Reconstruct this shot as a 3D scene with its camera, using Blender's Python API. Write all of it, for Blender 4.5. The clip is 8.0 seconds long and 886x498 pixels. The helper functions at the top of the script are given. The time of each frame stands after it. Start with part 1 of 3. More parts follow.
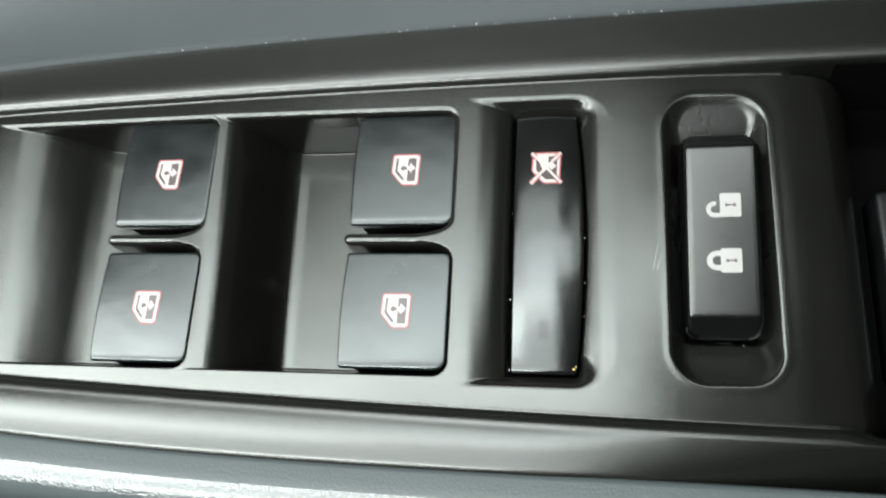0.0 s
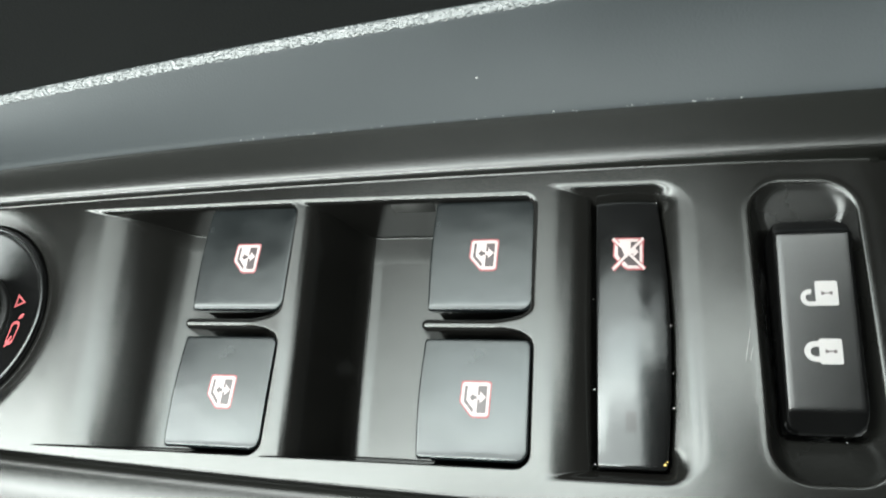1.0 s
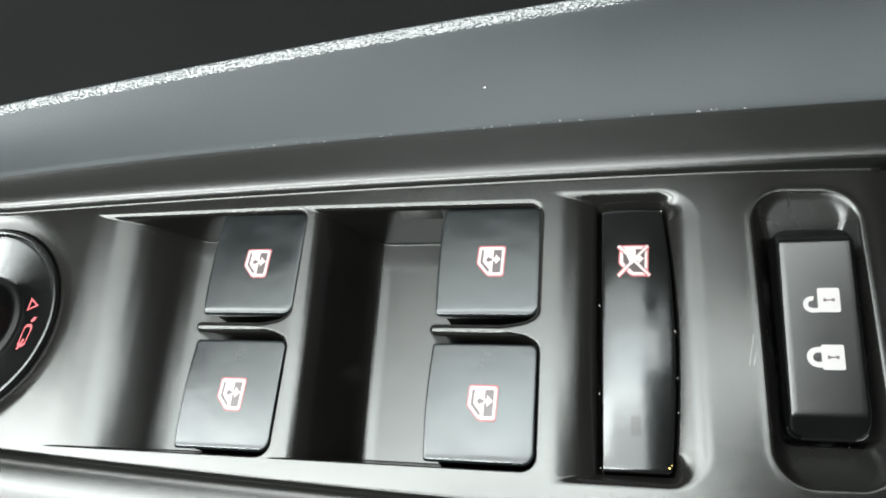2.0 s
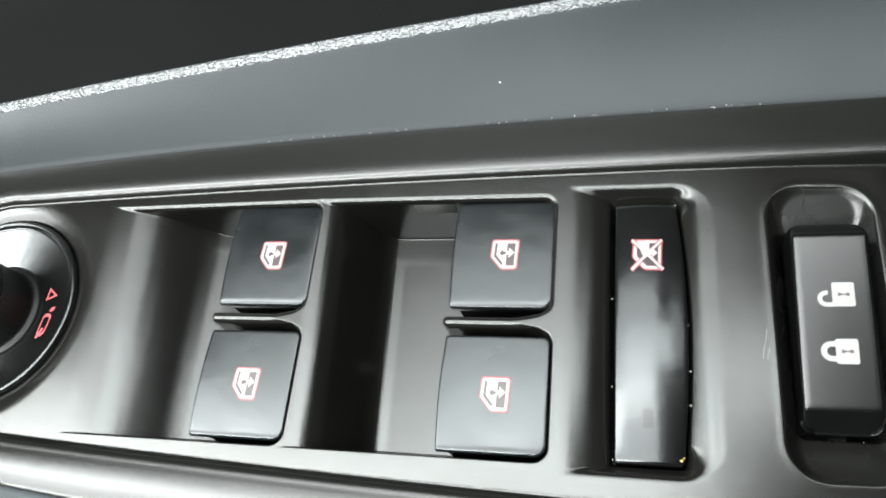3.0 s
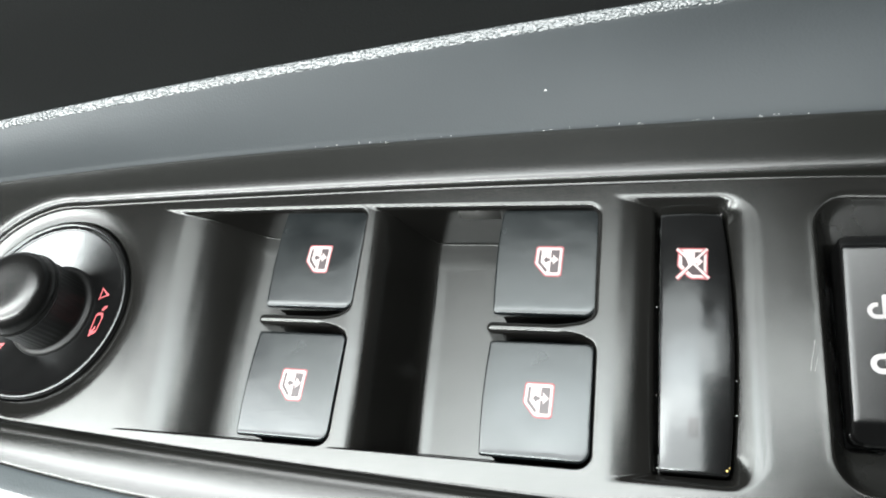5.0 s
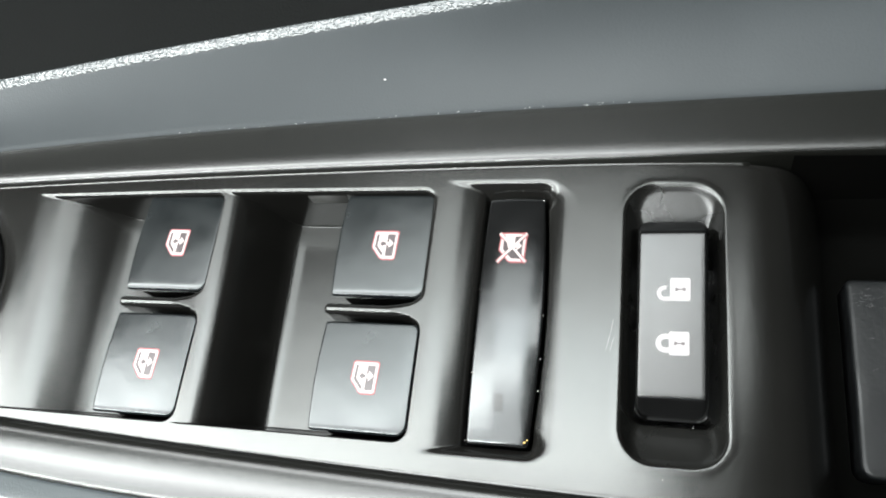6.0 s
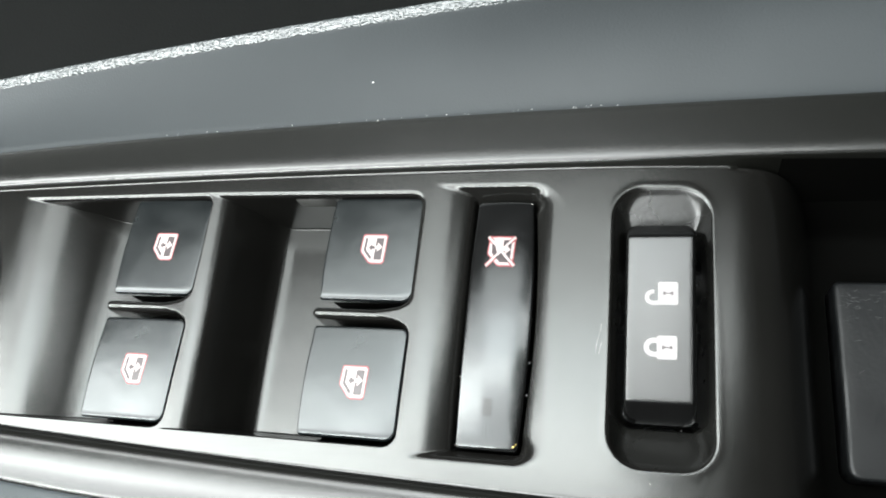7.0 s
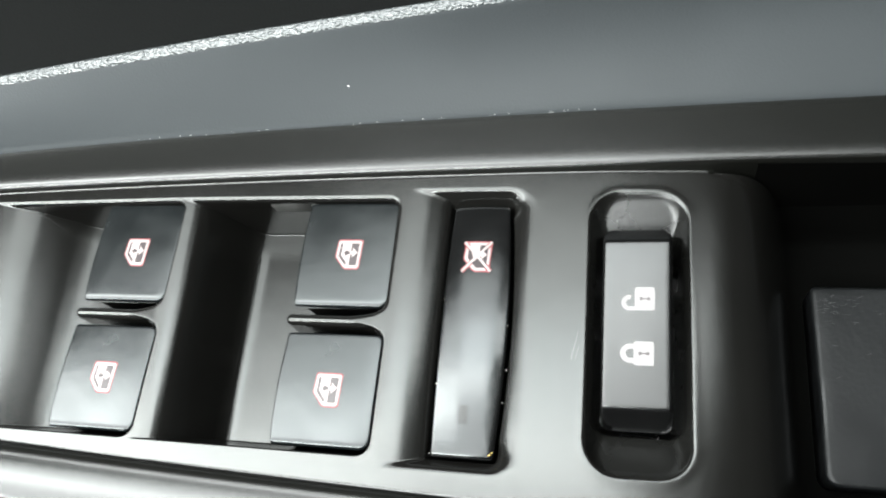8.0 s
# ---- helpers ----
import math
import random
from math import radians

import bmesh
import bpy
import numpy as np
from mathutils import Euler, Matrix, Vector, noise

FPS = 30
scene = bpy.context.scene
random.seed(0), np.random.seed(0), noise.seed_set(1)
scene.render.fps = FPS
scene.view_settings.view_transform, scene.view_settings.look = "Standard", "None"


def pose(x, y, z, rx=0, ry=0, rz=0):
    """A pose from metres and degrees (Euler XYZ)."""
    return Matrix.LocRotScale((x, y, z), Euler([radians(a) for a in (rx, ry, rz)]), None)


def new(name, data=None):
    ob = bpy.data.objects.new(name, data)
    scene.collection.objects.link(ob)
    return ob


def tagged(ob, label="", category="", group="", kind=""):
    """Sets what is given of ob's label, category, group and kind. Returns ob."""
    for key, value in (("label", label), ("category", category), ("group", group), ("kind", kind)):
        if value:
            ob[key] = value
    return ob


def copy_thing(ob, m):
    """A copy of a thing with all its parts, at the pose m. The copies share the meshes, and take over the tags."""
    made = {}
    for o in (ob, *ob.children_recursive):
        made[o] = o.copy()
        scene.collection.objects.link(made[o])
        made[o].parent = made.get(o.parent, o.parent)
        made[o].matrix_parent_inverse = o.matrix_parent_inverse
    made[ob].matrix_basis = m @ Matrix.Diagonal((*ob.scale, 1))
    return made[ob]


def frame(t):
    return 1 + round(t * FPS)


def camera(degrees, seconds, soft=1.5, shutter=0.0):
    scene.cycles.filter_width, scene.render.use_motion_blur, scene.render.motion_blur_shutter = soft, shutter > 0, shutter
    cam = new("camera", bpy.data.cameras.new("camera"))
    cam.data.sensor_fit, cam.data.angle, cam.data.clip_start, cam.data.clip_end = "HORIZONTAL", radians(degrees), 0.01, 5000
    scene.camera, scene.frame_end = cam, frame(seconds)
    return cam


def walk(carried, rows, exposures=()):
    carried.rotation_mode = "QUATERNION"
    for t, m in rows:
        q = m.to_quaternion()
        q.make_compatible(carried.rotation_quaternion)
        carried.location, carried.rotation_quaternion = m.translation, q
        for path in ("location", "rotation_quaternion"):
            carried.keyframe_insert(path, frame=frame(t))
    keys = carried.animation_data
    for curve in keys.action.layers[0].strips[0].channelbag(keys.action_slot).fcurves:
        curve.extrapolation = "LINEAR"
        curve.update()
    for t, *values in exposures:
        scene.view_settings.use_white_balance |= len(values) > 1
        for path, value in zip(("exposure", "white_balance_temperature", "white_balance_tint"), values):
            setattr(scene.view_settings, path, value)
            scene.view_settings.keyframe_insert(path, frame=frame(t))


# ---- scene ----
cam = camera(61.6, 8.0, soft=1.8, shutter=0.6)
PATH = [
    (0, -0.0062, -0.0082, 0.1625, 17.52, 9.77, 3.04),
    (0.2, -0.0096, -0.0081, 0.1656, 18.11, 9.32, 2.86),
    (0.5, -0.0130, -0.0081, 0.1631, 19.77, 10.85, 3.41),
    (0.7, -0.0169, -0.0062, 0.1629, 21.46, 11.11, 3.64),
    (1, -0.0155, -0.0065, 0.1630, 23.83, 12.57, 4.47),
    (1.2, -0.0162, -0.0069, 0.1640, 24.51, 12.41, 4.61),
    (2.3, -0.0163, -0.0106, 0.1654, 25.12, 12.77, 5.19),
    (2.5, -0.0157, -0.0118, 0.1645, 25.48, 13.03, 5.49),
    (3, -0.0163, -0.0128, 0.1650, 25.60, 13.19, 5.86),
    (3.5, -0.0162, -0.0137, 0.1647, 25.69, 13.31, 6.09),
    (4, -0.0192, -0.0150, 0.1662, 25.88, 14.22, 6.82),
    (4.2, -0.0204, -0.0135, 0.1674, 25.99, 14.67, 7.21),
    (5.3, -0.0184, -0.0127, 0.1692, 26.08, 14.87, 7.49),
    (5.4, -0.0082, -0.0104, 0.1732, 25.37, 14.81, 7.39),
    (5.5, 0.0080, -0.0095, 0.1742, 25.95, 14.71, 7.66),
    (5.6, 0.0185, -0.0041, 0.1722, 24.90, 14.68, 7.23),
    (5.8, 0.0197, -0.0073, 0.1668, 23.67, 14.19, 6.71),
    (6, 0.0205, -0.0068, 0.1686, 23.05, 14.38, 6.84),
    (6.5, 0.0206, -0.0044, 0.1690, 22.38, 14.28, 6.58),
    (7, 0.0215, -0.0045, 0.1689, 22.55, 13.99, 6.39),
    (7.5, 0.0216, -0.0032, 0.1692, 22.72, 13.87, 6.32),
    (8, 0.0233, -0.0037, 0.1661, 22.95, 13.00, 5.91),
]
walk(cam, [(t, pose(x, y, z, rx, ry, rz)) for t, x, y, z, rx, ry, rz in PATH],
     exposures=((0, -0.12, 6500, 5), (1.2, -0.07, 6500, 6), (2.3, 0.11, 6500, 10), (5.3, 0.13, 6500, 11), (8, 0.05, 6500, 10)))

# ---- world, added overhead lamps ----
world = bpy.data.worlds.new("sky")
scene.world = world
world.use_nodes = True
sky = world.node_tree.nodes.new("ShaderNodeTexSky")
sky.sky_type, sky.sun_disc = "NISHITA", False
sky.sun_elevation, sky.sun_rotation = radians(40), radians(200)
world.node_tree.links.new(sky.outputs[0], world.node_tree.nodes["Background"].inputs[0])
world.node_tree.nodes["Background"].inputs[1].default_value = 0.05


def fill_lamp(name, foot, head, y0, y1, glow, color=(0.95, 1.0, 0.98)):
    """An added area lamp, raked from foot (x, z) to head (x, z), between y0 and y1."""
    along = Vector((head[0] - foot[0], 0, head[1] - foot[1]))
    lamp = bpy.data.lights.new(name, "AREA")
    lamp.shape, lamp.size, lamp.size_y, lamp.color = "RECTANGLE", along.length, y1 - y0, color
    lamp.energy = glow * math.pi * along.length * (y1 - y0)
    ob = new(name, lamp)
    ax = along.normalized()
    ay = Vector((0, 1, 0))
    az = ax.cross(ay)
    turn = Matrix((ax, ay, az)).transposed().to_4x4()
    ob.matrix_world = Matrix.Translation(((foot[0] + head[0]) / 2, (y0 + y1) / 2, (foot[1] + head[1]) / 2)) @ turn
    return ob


# Unseen lamps, added and graded for the reflections in the plastic.
fill_lamp("fill_main_front", (-0.85, 0.60), (-0.22, 0.60), -0.03, 0.115, 17.5)
fill_lamp("fill_main_rear", (-0.22, 0.60), (0.04, 0.60), 0.055, 0.115, 17.5)
fill_lamp("fill_broad", (-0.48, 0.601), (0.06, 0.601), -0.14, 0.25, 10.5)
fill_lamp("fill_broad_front", (-0.85, 0.601), (-0.48, 0.601), -0.14, 0.19, 14.0)
fill_lamp("fill_cool", (-0.22, 0.602), (0.045, 0.602), 0.12, 0.22, 7.5, (0.86, 0.98, 1.0))
fill_lamp("fill_rear", (0.06, 0.60), (0.18, 0.60), 0.16, 0.25, 16.0)
fill_lamp("fill_rear_dim", (0.18, 0.60), (0.29, 0.60), 0.17, 0.33, 5.0)
fill_lamp("fill_side", (-0.30, 0.60), (0.07, 0.60), 0.25, 0.38, 7.5)
fill_lamp("fill_side_front", (-0.62, 0.60), (-0.30, 0.60), 0.25, 0.31, 5.0)
fill_lamp("fill_front", (-1.20, 0.601), (-0.85, 0.601), -0.14, 0.10, 9.0)
fill_lamp("fill_far", (-1.20, 0.60), (0.06, 0.60), -0.33, -0.14, 11.0)
fill_lamp("fill_far_strip", (-1.20, 0.60), (-0.08, 0.60), -0.42, -0.33, 56.0)

MM = 0.001


# ---- materials ----
def material(name, base, rough, grain=None, bump=0.0, stain=0.0, stain_scale=60.0, metal=0.0, spec=0.5, kind="noise", tint=None, rough_var=0.0, coat=0.0, dist=0.0002, sheen=(1.0, 1.0, 1.0), wave=0.0, wave_scale=70.0, stretch=1.0):
    """A plastic or leather: base colour varied at two scales, roughness smudges, fine relief."""
    m = bpy.data.materials.new(name)
    m.use_nodes = True
    n, l = m.node_tree.nodes, m.node_tree.links
    b = n["Principled BSDF"]
    b.inputs["Roughness"].default_value = rough
    b.inputs["Metallic"].default_value = metal
    b.inputs["Specular IOR Level"].default_value = spec
    b.inputs["Coat Weight"].default_value = coat
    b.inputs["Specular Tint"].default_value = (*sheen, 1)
    co = n.new("ShaderNodeTexCoord")
    big = n.new("ShaderNodeTexNoise")
    big.inputs["Scale"].default_value, big.inputs["Detail"].default_value = stain_scale, 5
    l.new(co.outputs["Object"], big.inputs["Vector"])
    mix = n.new("ShaderNodeMix")
    mix.data_type = "RGBA"
    mix.inputs["A"].default_value = (*base, 1)
    mix.inputs["B"].default_value = (*(tint or [min(1, c * (1 + stain)) for c in base]), 1)
    l.new(big.outputs["Fac"], mix.inputs["Factor"])
    l.new(mix.outputs["Result"], b.inputs["Base Color"])
    if rough_var:
        r = n.new("ShaderNodeMapRange")
        r.inputs["From Min"].default_value, r.inputs["From Max"].default_value = 0.1, 0.9
        r.inputs["To Min"].default_value, r.inputs["To Max"].default_value = rough - rough_var, rough + rough_var
        l.new(big.outputs["Fac"], r.inputs["Value"])
        l.new(r.outputs["Result"], b.inputs["Roughness"])
    if grain:
        if kind == "leather":
            g = n.new("ShaderNodeTexVoronoi")
            g.feature = "SMOOTH_F1"
            g.inputs["Scale"].default_value = grain
            g.inputs["Smoothness"].default_value = 0.6
            out = g.outputs["Distance"]
            warp = n.new("ShaderNodeTexNoise")
            warp.inputs["Scale"].default_value = grain * 0.6
            add = n.new("ShaderNodeVectorMath")
            add.operation = "MULTIPLY_ADD"
            l.new(warp.outputs["Color"], add.inputs[0])
            add.inputs[1].default_value = (0.5 / grain,) * 3
            along = n.new("ShaderNodeVectorMath")
            along.operation = "MULTIPLY"
            along.inputs[1].default_value = (1 / stretch, 1, 1)
            l.new(co.outputs["Object"], along.inputs[0])
            l.new(along.outputs[0], warp.inputs["Vector"])
            l.new(along.outputs[0], add.inputs[2])
            l.new(add.outputs[0], g.inputs["Vector"])
        else:
            g = n.new("ShaderNodeTexNoise")
            g.inputs["Scale"].default_value, g.inputs["Detail"].default_value = grain, 3
            out = g.outputs["Fac"]
            l.new(co.outputs["Object"], g.inputs["Vector"])
        bp = n.new("ShaderNodeBump")
        bp.inputs["Strength"].default_value, bp.inputs["Distance"].default_value = bump, dist
        bp.invert = kind == "leather"
        l.new(out, bp.inputs["Height"])
        if wave:
            slow = n.new("ShaderNodeTexNoise")
            slow.inputs["Scale"].default_value, slow.inputs["Detail"].default_value = wave_scale, 2
            l.new(co.outputs["Object"], slow.inputs["Vector"])
            under = n.new("ShaderNodeBump")
            under.inputs["Strength"].default_value, under.inputs["Distance"].default_value = wave, 0.001
            l.new(slow.outputs["Fac"], under.inputs["Height"])
            l.new(under.outputs[0], bp.inputs["Normal"])
        l.new(bp.outputs[0], b.inputs["Normal"])
    return m


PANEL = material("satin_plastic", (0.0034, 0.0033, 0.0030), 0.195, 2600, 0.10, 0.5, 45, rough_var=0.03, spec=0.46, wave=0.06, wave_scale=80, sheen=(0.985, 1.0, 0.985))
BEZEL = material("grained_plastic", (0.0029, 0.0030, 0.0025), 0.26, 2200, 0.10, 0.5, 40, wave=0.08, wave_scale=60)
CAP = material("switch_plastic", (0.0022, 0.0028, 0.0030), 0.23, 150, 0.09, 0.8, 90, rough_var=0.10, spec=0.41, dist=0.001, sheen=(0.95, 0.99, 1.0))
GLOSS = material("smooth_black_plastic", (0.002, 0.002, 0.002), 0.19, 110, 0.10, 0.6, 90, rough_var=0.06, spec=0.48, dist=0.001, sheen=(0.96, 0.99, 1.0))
PANE = material("indicator_pane", (0.002, 0.002, 0.002), 0.2, 1500, 0.03, 0.6, 90, spec=0.38)
# Near-black without sheen: the shade in deep gaps is put into this colour.
DARK = material("shade_black_plastic", (0.0014, 0.0014, 0.0013), 0.8, spec=0.0, grain=2000, bump=0.1, stain=0.5, stain_scale=60)
RECESS = material("textured_plastic", (0.0035, 0.0035, 0.0032), 0.28, 1000, 0.3, 0.5, 80, rough_var=0.08, dist=0.00016, spec=0.45)
LEATHER = material("grey_soft_trim", (0.031, 0.0345, 0.0365), 0.45, 1500, 0.4, 0.25, 25, kind="leather", rough_var=0.03, dist=0.0001, spec=0.35)
# Same trim as LEATHER, paler and glossier: the fold's grazing highlight put in.
FOLD = material("grained_fold_highlight", (0.040, 0.044, 0.045), 0.17, 1900, 0.95, 0.25, 25, kind="leather", rough_var=0.03, dist=0.0003, spec=0.55, stretch=1.8)
PAD = material("armrest_leather", (0.031, 0.036, 0.038), 0.4, 1800, 0.4, 0.3, 30, kind="leather", rough_var=0.06, dist=0.0001, spec=0.25)
# Paler, glossier copy of PAD that sets the lit streak along the crest.
ROLL = material("armrest_roll_highlight", (0.034, 0.038, 0.040), 0.20, 1700, 0.6, 0.3, 30, kind="leather", rough_var=0.05, dist=0.00014, spec=0.6)
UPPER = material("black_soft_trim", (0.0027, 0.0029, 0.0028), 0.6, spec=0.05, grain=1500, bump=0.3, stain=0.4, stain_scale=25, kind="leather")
MAT = material("cup_liner", (0.0034, 0.0037, 0.0039), 0.4, 800, 0.3, 0.9, 90, rough_var=0.25, spec=0.2)
BLUSH = material("icon_white", (0.27, 0.225, 0.22), 0.5, stain=-0.05, stain_scale=500)
PALE = material("icon_pale", (0.19, 0.18, 0.178), 0.5, stain=-0.1, stain_scale=500)
RED = material("icon_red", (0.13, 0.014, 0.018), 0.5, stain=0.1, stain_scale=500)
MAROON = material("icon_maroon", (0.016, 0.008, 0.009), 0.4, stain=0.1, stain_scale=500)
ROSE = material("icon_rose", (0.30, 0.060, 0.066), 0.5, stain=0.1, stain_scale=500)
SCUFF = material("scuff", (0.022, 0.022, 0.022), 0.5, stain=1.5, stain_scale=600)
DUST = material("dust", (0.75, 0.74, 0.70), 0.6, stain=-0.2, stain_scale=900)
BRASS = material("gold_flake", (0.75, 0.5, 0.15), 0.4, stain=-0.2, stain_scale=900)
KNOB = material("knob_plastic", (0.0022, 0.0022, 0.0021), 0.26, 2600, 0.1, 0.6, 90, spec=0.45)
COLLAR = material("collar_rubber", (0.0022, 0.0022, 0.0021), 0.42, 2200, 0.15, 0.6, 90, spec=0.22)
TAB = material("well_block_grey", (0.012, 0.012, 0.0113), 0.5, 1500, 0.1, 0.4, 90, spec=0.3)
LINER = material("shell_dark", (0.012, 0.012, 0.0125), 0.9, 300, 0.3, 0.5, 12)


# ---- mesh helpers (millimetres in, metres out) ----
def shade(me, mats):
    for m in mats:
        me.materials.append(m)
    me.polygons.foreach_set("use_smooth", [True] * len(me.polygons))
    me.update()


def sheet(name, X, Y, Z, mats, keep=None, parent=None, flip=False):
    """A mesh over a grid of points; keep: which of its squares to build."""
    r, c = X.shape
    idx = np.arange(r * c).reshape(r, c)
    q = np.stack([idx[:-1, :-1], idx[:-1, 1:], idx[1:, 1:], idx[1:, :-1]], -1)
    if keep is not None:
        q = q[keep]
    q = q.reshape(-1, 4)
    if flip:
        q = q[:, ::-1]
    used = np.unique(q)
    lut = np.zeros(r * c, int)
    lut[used] = np.arange(len(used))
    v = np.stack([X, Y, Z], -1).reshape(-1, 3)[used] * MM
    me = bpy.data.meshes.new(name)
    me.vertices.add(len(v))
    me.vertices.foreach_set("co", v.ravel())
    me.loops.add(q.size)
    me.loops.foreach_set("vertex_index", lut[q].ravel())
    me.polygons.add(len(q))
    me.polygons.foreach_set("loop_start", np.arange(0, q.size, 4))
    me.update(calc_edges=True)
    me.validate()
    shade(me, mats)
    ob = new(name, me)
    ob.parent = parent
    return ob


def part(name, bm, mats, parent=None, label="", smooth=True):
    """One mesh object out of a bmesh in millimetres, under a thing or a part."""
    bmesh.ops.recalc_face_normals(bm, faces=bm.faces)
    bmesh.ops.scale(bm, vec=(MM,) * 3, verts=bm.verts)
    me = bpy.data.meshes.new(name)
    bm.to_mesh(me)
    bm.free()
    for m in mats if isinstance(mats, (list, tuple)) else [mats]:
        me.materials.append(m)
    me.polygons.foreach_set("use_smooth", [smooth] * len(me.polygons))
    ob = new(name, me)
    ob.parent = parent
    if label:
        ob["label"] = label
    return ob


def rings(bm, loops, cap_first=False, cap_last=False, closed=True):
    """Skins rows of points of equal length."""
    rows = [[bm.verts.new(p) for p in loop] for loop in loops]
    n = len(rows[0])
    for a, b in zip(rows, rows[1:]):
        for i in range(n if closed else n - 1):
            j = (i + 1) % n
            bm.faces.new((a[i], a[j], b[j], b[i]))
    if cap_first:
        bm.faces.new(rows[0])
    if cap_last:
        bm.faces.new(rows[-1])
    return rows


def rounded(x0, x1, y0, y1, radii, n=7):
    """Outline of a rectangle with its four corner radii: lower left, lower right, upper right, upper left."""
    out = []
    corners = ((x0, y0, 1, 1, 180), (x1, y0, -1, 1, 270), (x1, y1, -1, -1, 0), (x0, y1, 1, -1, 90))
    for (x, y, sx, sy, a0), r in zip(corners, radii):
        for k in range(n + 1):
            a = radians(a0 + 90 * k / n)
            out.append((x + sx * r + r * math.cos(a), y + sy * r + r * math.sin(a)))
    dense = []
    for (ax, ay), (bx, by) in zip(out, out[1:] + out[:1]):
        steps = max(1, int(math.hypot(bx - ax, by - ay) / 2.0))
        dense += [(ax + (bx - ax) * k / steps, ay + (by - ay) * k / steps) for k in range(steps)]
    return dense


def cap_solid(bm, outline, top, bevel, drop, taper=0.0, steps=14):
    """A solid with a crowned face: top(x, y) is its height, its rim rounded by bevel, its sides drop below."""
    cx = sum(p[0] for p in outline) / len(outline)
    cy = sum(p[1] for p in outline) / len(outline)
    half = min(max(abs(p[0] - cx) for p in outline), max(abs(p[1] - cy) for p in outline))
    loops = []

    def ring(inset, down):
        k = 1 - inset / half
        pts = [(cx + (x - cx) * k, cy + (y - cy) * k) for x, y in outline]
        return [(x, y, top(x, y) - down) for x, y in pts]

    loops.append(ring(-taper, drop))
    loops.append(ring(-taper * 0.5, drop * 0.5))
    for k in range(6):
        a = radians(90 * k / 5)
        loops.append(ring(bevel * (1 - math.cos(a)), bevel * (1 - math.sin(a))))
    for k in range(1, steps):
        loops.append(ring(bevel + (half - bevel) * k / steps, 0))
    rows = rings(bm, loops, cap_first=True)
    c = bm.verts.new((cx, cy, top(cx, cy)))
    last = rows[-1]
    for i in range(len(last)):
        bm.faces.new((last[i], last[(i + 1) % len(last)], c))


def box(bm, x0, x1, y0, y1, z0, z1):
    vs = bmesh.ops.create_cube(bm, size=1)["verts"]
    for v in vs:
        v.co = ((x0 + x1) / 2 + v.co.x * (x1 - x0), (y0 + y1) / 2 + v.co.y * (y1 - y0), (z0 + z1) / 2 + v.co.z * (z1 - z0))
    return vs


def lathe(bm, cx, cy, profile, n=72, ribbed=(0, 0), depth=0.0):
    """A turned solid from rows of radius and height; the last row closes it. ribbed: between which heights it is knurled."""
    loops = []
    for r, z in profile:
        cut = depth if ribbed[0] < z < ribbed[1] else 0.0
        loops.append([(cx + (r - cut * (k % 4 in (1, 2))) * math.cos(2 * math.pi * k / n), cy + (r - cut * (k % 4 in (1, 2))) * math.sin(2 * math.pi * k / n), z) for k in range(n)])
    rings(bm, loops, cap_last=True)


# ---- lines of the plan (millimetres) ----
def fitted(knots, degree):
    c = np.polyfit([k[0] / 100 for k in knots], [k[1] for k in knots], degree)
    return lambda x: np.polyval(c, np.asarray(x, float) / 100)


TOP_IN = fitted([(-197, 79.5), (-158, 80.8), (-104, 82.7), (-55, 84.1), (-13, 84.8), (30, 85.0), (60, 85.0)], 2)
BOT_IN = fitted([(-197, 13.0), (-150, 10.2), (-120, 9.0), (-90, 8.0), (-60, 7.2), (-35, 6.6), (14, 5.3), (40, 5.0)], 2)
TRIM_EDGE = fitted([(-220, 89.8), (-169, 93.9), (-122, 97.3), (-80, 99.2), (-41, 100.5), (-6, 101.4), (33, 102.4), (72, 103.0)], 3)
SEAM = fitted([(-220, 5.0), (-184, -0.3), (-142, -4.1), (-98, -5.6), (-57, -6.7), (-20, -7.2), (19, -7.5), (60, -7.5)], 3)
RING_X, RING_Y = -197.0, 46.5


def smin(a, b, k):
    h = np.clip(0.5 + 0.5 * (b - a) / k, 0, 1)
    return b + (a - b) * h - k * h * (1 - h)


def smax(a, b, k):
    return -smin(-a, -b, k)


def inside(x, y, x0, x1, y0, y1, r):
    """How far within a rounded rectangle a point lies (negative outside)."""
    qx = np.abs(x - (x0 + x1) / 2) - (x1 - x0) / 2 + r
    qy = np.abs(y - (y0 + y1) / 2) - (y1 - y0) / 2 + r
    return -(np.hypot(np.maximum(qx, 0), np.maximum(qy, 0)) + np.minimum(np.maximum(qx, qy), 0) - r)


def plate_edge(x, y, corner=4.0):
    """Signed distance to the outline of the switch plate, positive outside."""
    top, bot = TOP_IN(np.maximum(x, -197)), BOT_IN(np.maximum(x, -197))
    r, xr = corner, 62.0
    straight = np.maximum(np.maximum(y - top, bot - y), x - xr)
    qx, up, dn = x - (xr - r), y - (top - r), (bot + r) - y
    straight = np.where((qx > 0) & (up > 0), np.hypot(qx, up) - r, straight)
    straight = np.where((qx > 0) & (dn > 0), np.hypot(qx, dn) - r, straight)
    ang = np.arctan2(y - RING_Y, x - RING_X)
    rad = 33.25 - 0.25 * np.sin(ang)
    return np.where(x < -197, np.hypot(x - RING_X, y - RING_Y) - rad, straight)


def fall(x):
    """How the console drops towards its rear end."""
    return 0.0007 * np.maximum(x - 6.0, 0) ** 2


